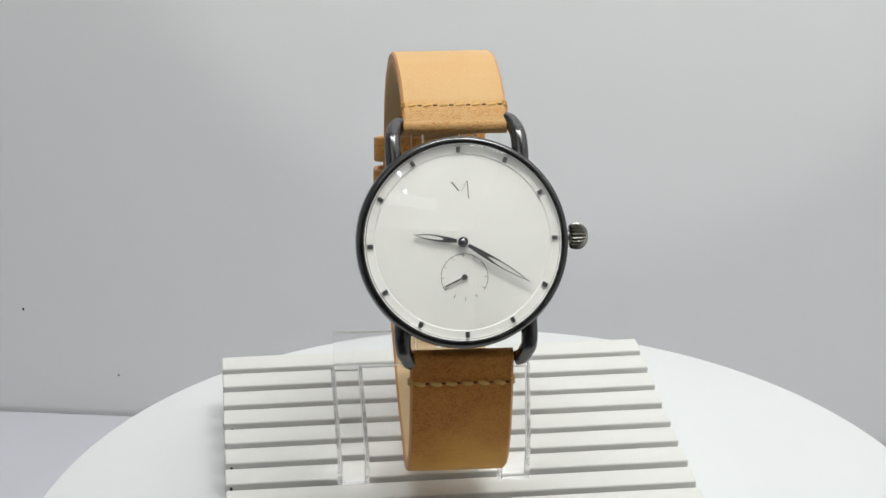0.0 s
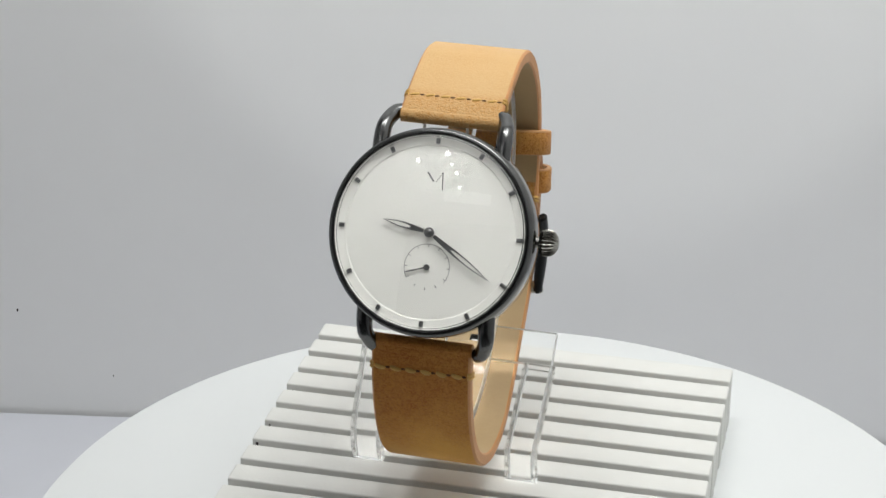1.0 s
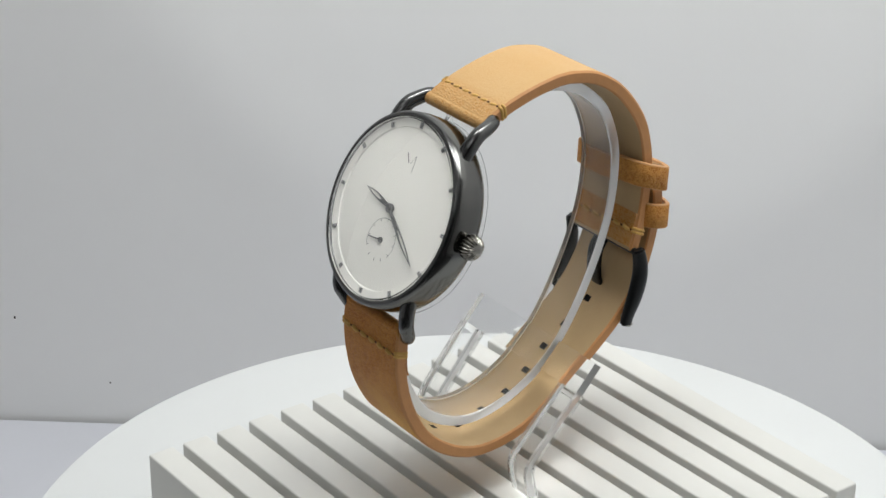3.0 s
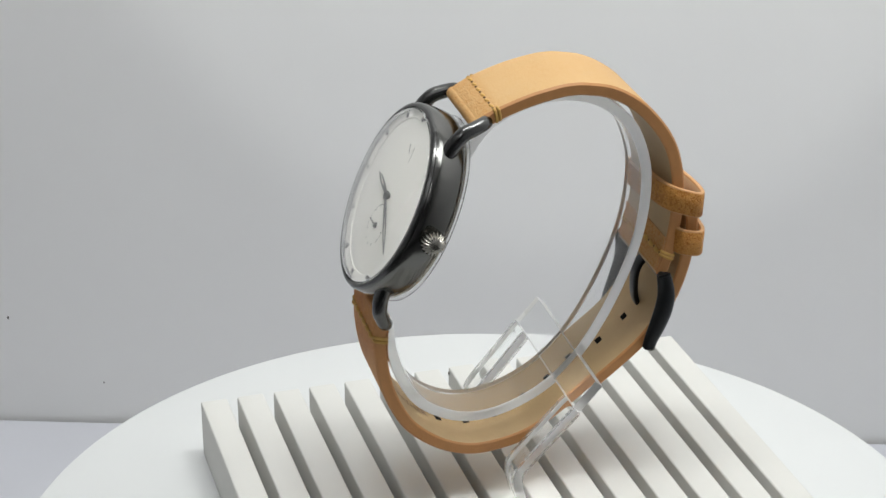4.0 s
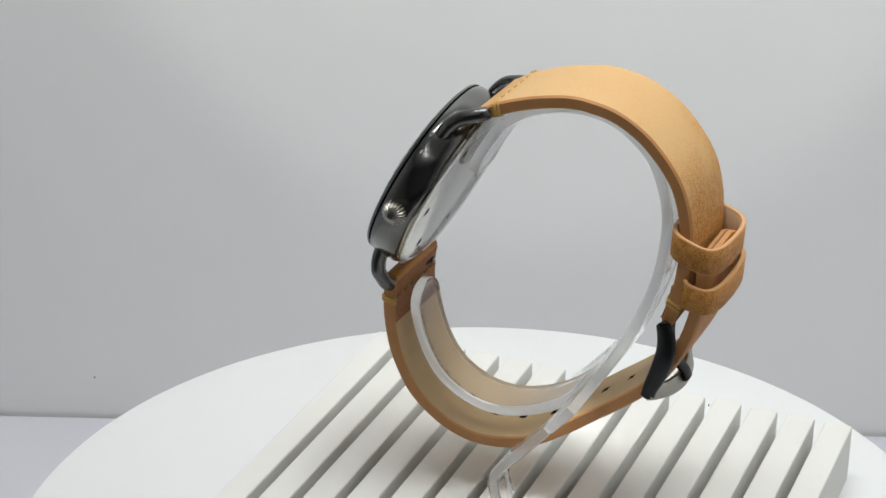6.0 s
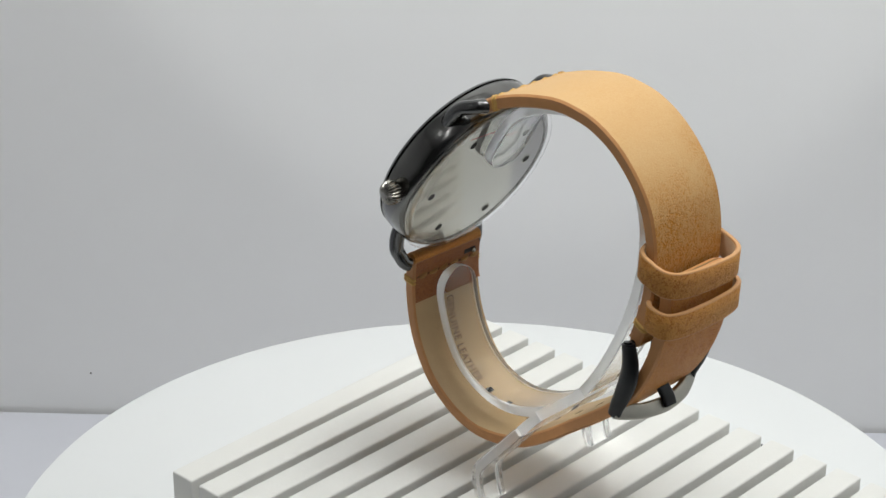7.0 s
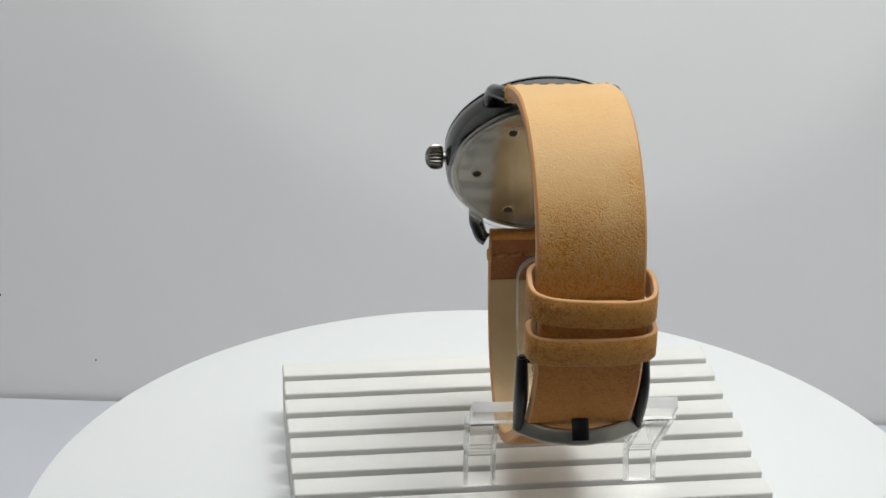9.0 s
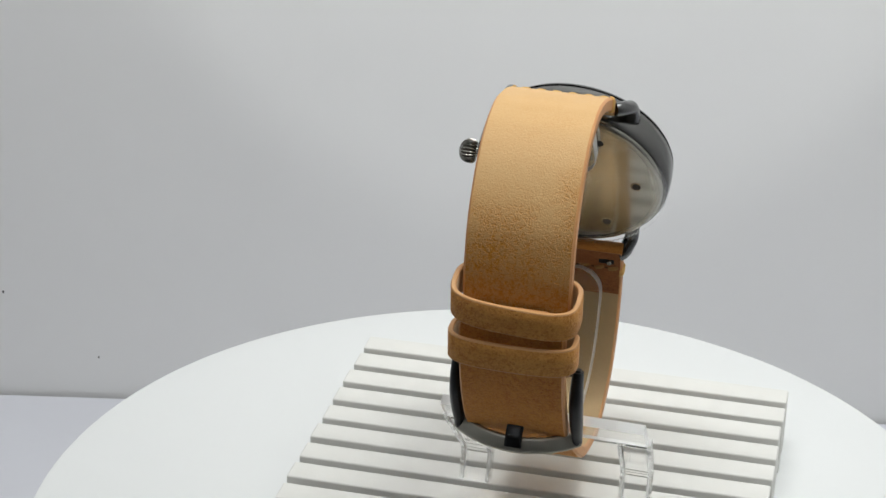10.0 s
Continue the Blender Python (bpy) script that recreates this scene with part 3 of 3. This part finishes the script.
def build_strap(w):
    # upper strap: travel from 12 o'clock over the top to the buckle; the normal points outwards
    up = smooth_path([(sway(y), y, z) for y, z in UPPER], 0.8)
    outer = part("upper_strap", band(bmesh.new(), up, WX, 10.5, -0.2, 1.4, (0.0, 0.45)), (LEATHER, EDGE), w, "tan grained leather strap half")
    part("lining", band(bmesh.new(), up, WX, 10.48, -1.35, -0.2, (0.35, 0.0)), (LINING, EDGE), outer, "smooth beige leather lining")
    roll(outer, up, 1)
    i0 = round(4.6 / 0.8)
    stitches(outer, up, i0, 1.10, face=1.40, plump=0.88)
    edge_wraps(outer, up, i0, -1.35, 1.4)
    # the buckle end, folded inwards and sewn
    part("turn_over", band(bmesh.new(), up[-12:-1], WX, 10.2, -1.66, -1.36, 0.2), (LEATHER, EDGE), outer, "tan leather fold inside the buckle end")
    stitches(outer, up, len(up) - 7, -1.64)
    edge_wraps(outer, up, len(up) - 7, -1.6, 1.4)
    # lower strap: travel from 6 o'clock under and up to the tail; the normal points inwards
    lo = smooth_path([(sway(y), y, z) for y, z in LOWER], 0.8)
    holes = set()
    for k in range(8):
        i = round((38.4 + 7.38 * k) / 0.8)
        holes |= {i, i + 1}

    def tip(f):
        s = (1 - f) * len(lo) * 0.8
        return 1.0 if s > 4 else 0.6 + 0.4 * math.sqrt(max(0, 1 - (1 - s / 4) ** 2))

    low = part("lower_strap", band(bmesh.new(), lo, WX, 10.35, -1.4, 0.2, (0.45, 0.0), holes, 0.95, tip), (LEATHER_BROWN_SHADE, EDGE, HOLE), w, "tan leather strap half with punched holes")
    part("lining", band(bmesh.new(), lo, WX, 10.33, 0.2, 1.35, (0.0, 0.35), holes, 0.95, tip), (LINING, EDGE, HOLE), low, "smooth beige leather lining")
    # turned-over leather at the lug end, inside
    part("turn_over", band(bmesh.new(), lo[1:15], WX, 10.2, 1.36, 1.62, 0.2), (LEATHER_DARK, EDGE), low, "brown leather fold inside the lug end")
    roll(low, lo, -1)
    i0 = round(5.8 / 0.8)
    stitches(low, lo, i0, -1.40)
    stitches(low, lo, i0 - 1, 1.60, dull=True)
    edge_wraps(low, lo, i0, -1.4, 1.4)
    # quick-release slot with its pin
    p, n = frames_of(lo)[4]
    bm = bmesh.new()
    tube(bm, [(WX - 8.6, p.y, p.z), (WX - 5.2, p.y, p.z)], 0.75, 12, 0.4)
    bmesh.ops.translate(bm, vec=n * 1.15, verts=bm.verts)
    part("pin_slot", bm, HOLE, low, "dark slot in the strap lining")
    bm = bmesh.new()
    bmesh.ops.create_uvsphere(bm, u_segments=16, v_segments=10, radius=0.6)
    bmesh.ops.translate(bm, vec=Vector((WX - 7.6, p.y, p.z)) + n * 2.05, verts=bm.verts)
    part("release_pin", bm, STEEL, low, "tiny steel quick-release knob")
    stamp(low, lo)
    keepers(w)
    buckle(w)


def roll(parent, path, s):
    """The rounded fold round the spring bar."""
    p, n = frames_of(path)[0]
    t = (path[1] - path[0]).normalized()
    c = p + t * 0.5
    pts = [Vector((WX - 10.3, c.y, c.z)), Vector((WX, c.y, c.z)), Vector((WX + 10.3, c.y, c.z))]
    part("bar_fold", tube(bmesh.new(), pts, 1.5, 24, 2.0), LEATHER if s > 0 else LEATHER_BROWN_SHADE, parent)


def stamp(parent, lo):
    """Stamped words that run along the inner face of the lower strap."""
    cu = bpy.data.curves.new("stamp", "FONT")
    cu.body, cu.size, cu.space_character, cu.offset = "GENUINE LEATHER", 2.9, 1.12, 0.035
    ob = bpy.data.objects.new("stamp", cu)
    scene.collection.objects.link(ob)
    bpy.context.view_layer.update()
    me = bpy.data.meshes.new_from_object(ob.evaluated_get(bpy.context.evaluated_depsgraph_get()))
    bpy.data.objects.remove(ob)
    st = frames_of(lo)
    bm = bmesh.new()
    bm.from_mesh(me)
    bmesh.ops.triangulate(bm, faces=bm.faces)
    for v in bm.verts:
        s = (12.2 + v.co.x * 0.86) / 0.8
        i = min(len(st) - 2, max(0, int(s)))
        f = s - i
        p, n = st[i][0].lerp(st[i + 1][0], f), st[i][1].lerp(st[i + 1][1], f)
        v.co = Vector((WX + 0.2 - (v.co.y - 1.0), p.y, p.z)) + n * 1.40
    part("stamped_words", bm, STAMP, parent, "stamped words GENUINE LEATHER", 0)


KX = -13.6


def keepers(w):
    """Two loose leather loops round both strap ends."""
    for (y0, y1, z0, z1, sx, tilt) in ((38.3, 47.6, 82.1, 78.7, 12.0, 0.06), (41.0, 47.9, 72.2, 70.8, 12.1, 0.0)):
        bm = bmesh.new()
        loop = []
        for k in range(64):
            a = 2 * math.pi * k / 64
            ca, sa = math.cos(a), math.sin(a)
            ex = 0.42
            x = KX + sx * math.copysign(abs(ca) ** ex, ca)
            f = 0.5 + 0.5 * math.copysign(abs(sa) ** 0.6, sa)
            bulge = 0.8 * math.cos((x - KX) / sx * math.pi / 2) * (1 if f > 0.5 else -0.4)
            y = y0 + (y1 - y0) * f + bulge
            z = z0 + (z1 - z0) * f + tilt * (x - KX)
            loop.append(Vector((x, y, z)))
        n = len(loop)
        sect = ((0.55, 2.6), (0.55, -2.6), (0.35, -2.85), (-0.35, -2.85), (-0.55, -2.6), (-0.55, 2.6), (-0.35, 2.85), (0.35, 2.85))
        rings = []
        for k in range(n):
            t = (loop[(k + 1) % n] - loop[k - 1])
            t.z = 0
            out = Vector((t.y, -t.x, 0)).normalized()
            rings.append([bm.verts.new(loop[k] + out * a + Vector((0, 0.05 * b, b))) for a, b in sect])
        for k in range(n):
            a, b = rings[k], rings[(k + 1) % n]
            for j in range(len(sect)):
                f = bm.faces.new((a[j], a[(j + 1) % 8], b[(j + 1) % 8], b[j]))
                f.material_index = 2 if j == 4 else 1 if j else 0
        part("keeper_loop", bm, (KEEPER, EDGE_TAN, KEEPER_LINING), w, "tan leather keeper loop round the strap")


def buckle(w):
    cx, xa = -13.3, 12.0
    arm = ((38.3, 65.0), (39.0, 62.0), (39.2, 59.0), (38.7, 56.0), (37.6, 52.6), (36.3, 49.4), (35.6, 46.9))
    first = None
    for sx in (1, -1):
        bm = tube(bmesh.new(), [(cx + sx * xa, y, z) for y, z in arm], lambda f: 1.55 + 0.55 * math.sin(math.pi * min(1, f * 1.1)), 18, 0.5, flat=0.68, axis=(0, 1, 0))
        bmesh.ops.bevel(bm, geom=[e for f in bm.faces if len(f.verts) > 4 for e in f.edges], offset=0.45, segments=2, affect="EDGES")
        if first is None:
            first = part("buckle", bm, BLACK, w, "black metal tang buckle")
        else:
            part("arm", bm, BLACK, first)
    for sx in (1, -1):
        m = Matrix.Translation((cx + sx * (xa + 0.86), 38.3, 64.1)) @ Matrix.Rotation(radians(90), 4, "Y")
        part("pin_end", lathe(bmesh.new(), [(0, 0), (0.34, 0), (0.34, 0.14), (0, 0.14)], 14, m), HOLE, first)
    half_bar = ((xa + 0.2, 35.9, 48.3), (xa * 0.86, 36.8, 47.7), (6.0, 38.6, 47.1))
    bar = [(cx - x, y, z) for x, y, z in half_bar] + [(cx, 39.3, 46.7)] + [(cx + x, y, z) for x, y, z in reversed(half_bar)]
    part("bar", tube(bmesh.new(), bar, 1.65, 20, 0.6, flat=0.5, axis=(0, -0.45, 0.9), square=0.5), BUCKLE_BAR, first, "dark grey curved buckle bar")
    part("spring_bar", tube(bmesh.new(), [(cx - xa, 38.3, 64.1), (cx + xa, 38.3, 64.1)], 0.8, 12, 2.0), BLACK, first)
    tongue = [(cx, 38.3, 64.1), (cx, 36.4, 60.6), (cx, 36.4, 54.6), (cx, 38.2, 50.6), (cx, 39.9, 48.6), (cx, 40.6, 46.9)]
    part("tongue", tube(bmesh.new(), tongue, 1.7, 16, 0.6, flat=0.36, axis=(1, 0, 0), square=0.5), BLACK, first, "short black buckle tongue")


NEEDLE = material("needle_shadow_brown", (0.10, 0.045, 0.015), 0.9)
THREAD_DULL = material("dull_thread", (0.34, 0.17, 0.05), 0.7, vary=0.25, scale=2500)
LEATHER_DARK = leather("brown_leather", (0.35, 0.135, 0.045), (0.18, 0.06, 0.018))
KEEPER = leather("keeper_leather", (0.80, 0.44, 0.12), (0.42, 0.135, 0.014), (-0.0118, -0.008, 0.024), 0.009, 0.032, 0.40, pores=0.6, strength=0.9)
KEEPER_LINING = material("pale_keeper_lining", (0.66, 0.50, 0.33), 0.7, vary=0.15, scale=400, bump=0.2)
EDGE_TAN = material("tan_edge", (0.58, 0.31, 0.13), 0.5, vary=0.15, scale=500)
# lighter than the arms' black metal; stands in for the reflection on the bar
BUCKLE_BAR = material("bar_reflection_grey", (0.42, 0.41, 0.36), 0.42, 1.0, vary=0.2, scale=500)

build_pedestal()
turntable = build_turntable()
board = build_board()
stand = build_stand()
watch = build_watch()


# ---------------------------------------------------------------- what moves
OFFSET = Matrix.Translation((0.0022, 0.00185, -0.0009))


def motions():
    turn = [(t, pose(0, 0, 0, 0, 0, -a)) for t, a in TURN]
    for ob in (turntable, board):
        walk(ob, turn)
    # the stand with the watch stands a little off the axis
    for ob in (stand, watch):
        walk(ob, [(t, m @ OFFSET) for t, m in turn])
    centre = Matrix.Translation(((WX + 0.3) * MM, DY * MM, DZ * MM)) @ FACE.to_3x3().to_4x4() @ Matrix.Translation((0, -6.9 * MM, 0))
    tiny = [o for o in watch.children if o.name == "seconds_hand"][0]
    walk(tiny, [(t, centre @ pose(0, 0, 0, 0, 0, -(247.0 + 6.0 * t))) for t in range(11)])


motions()
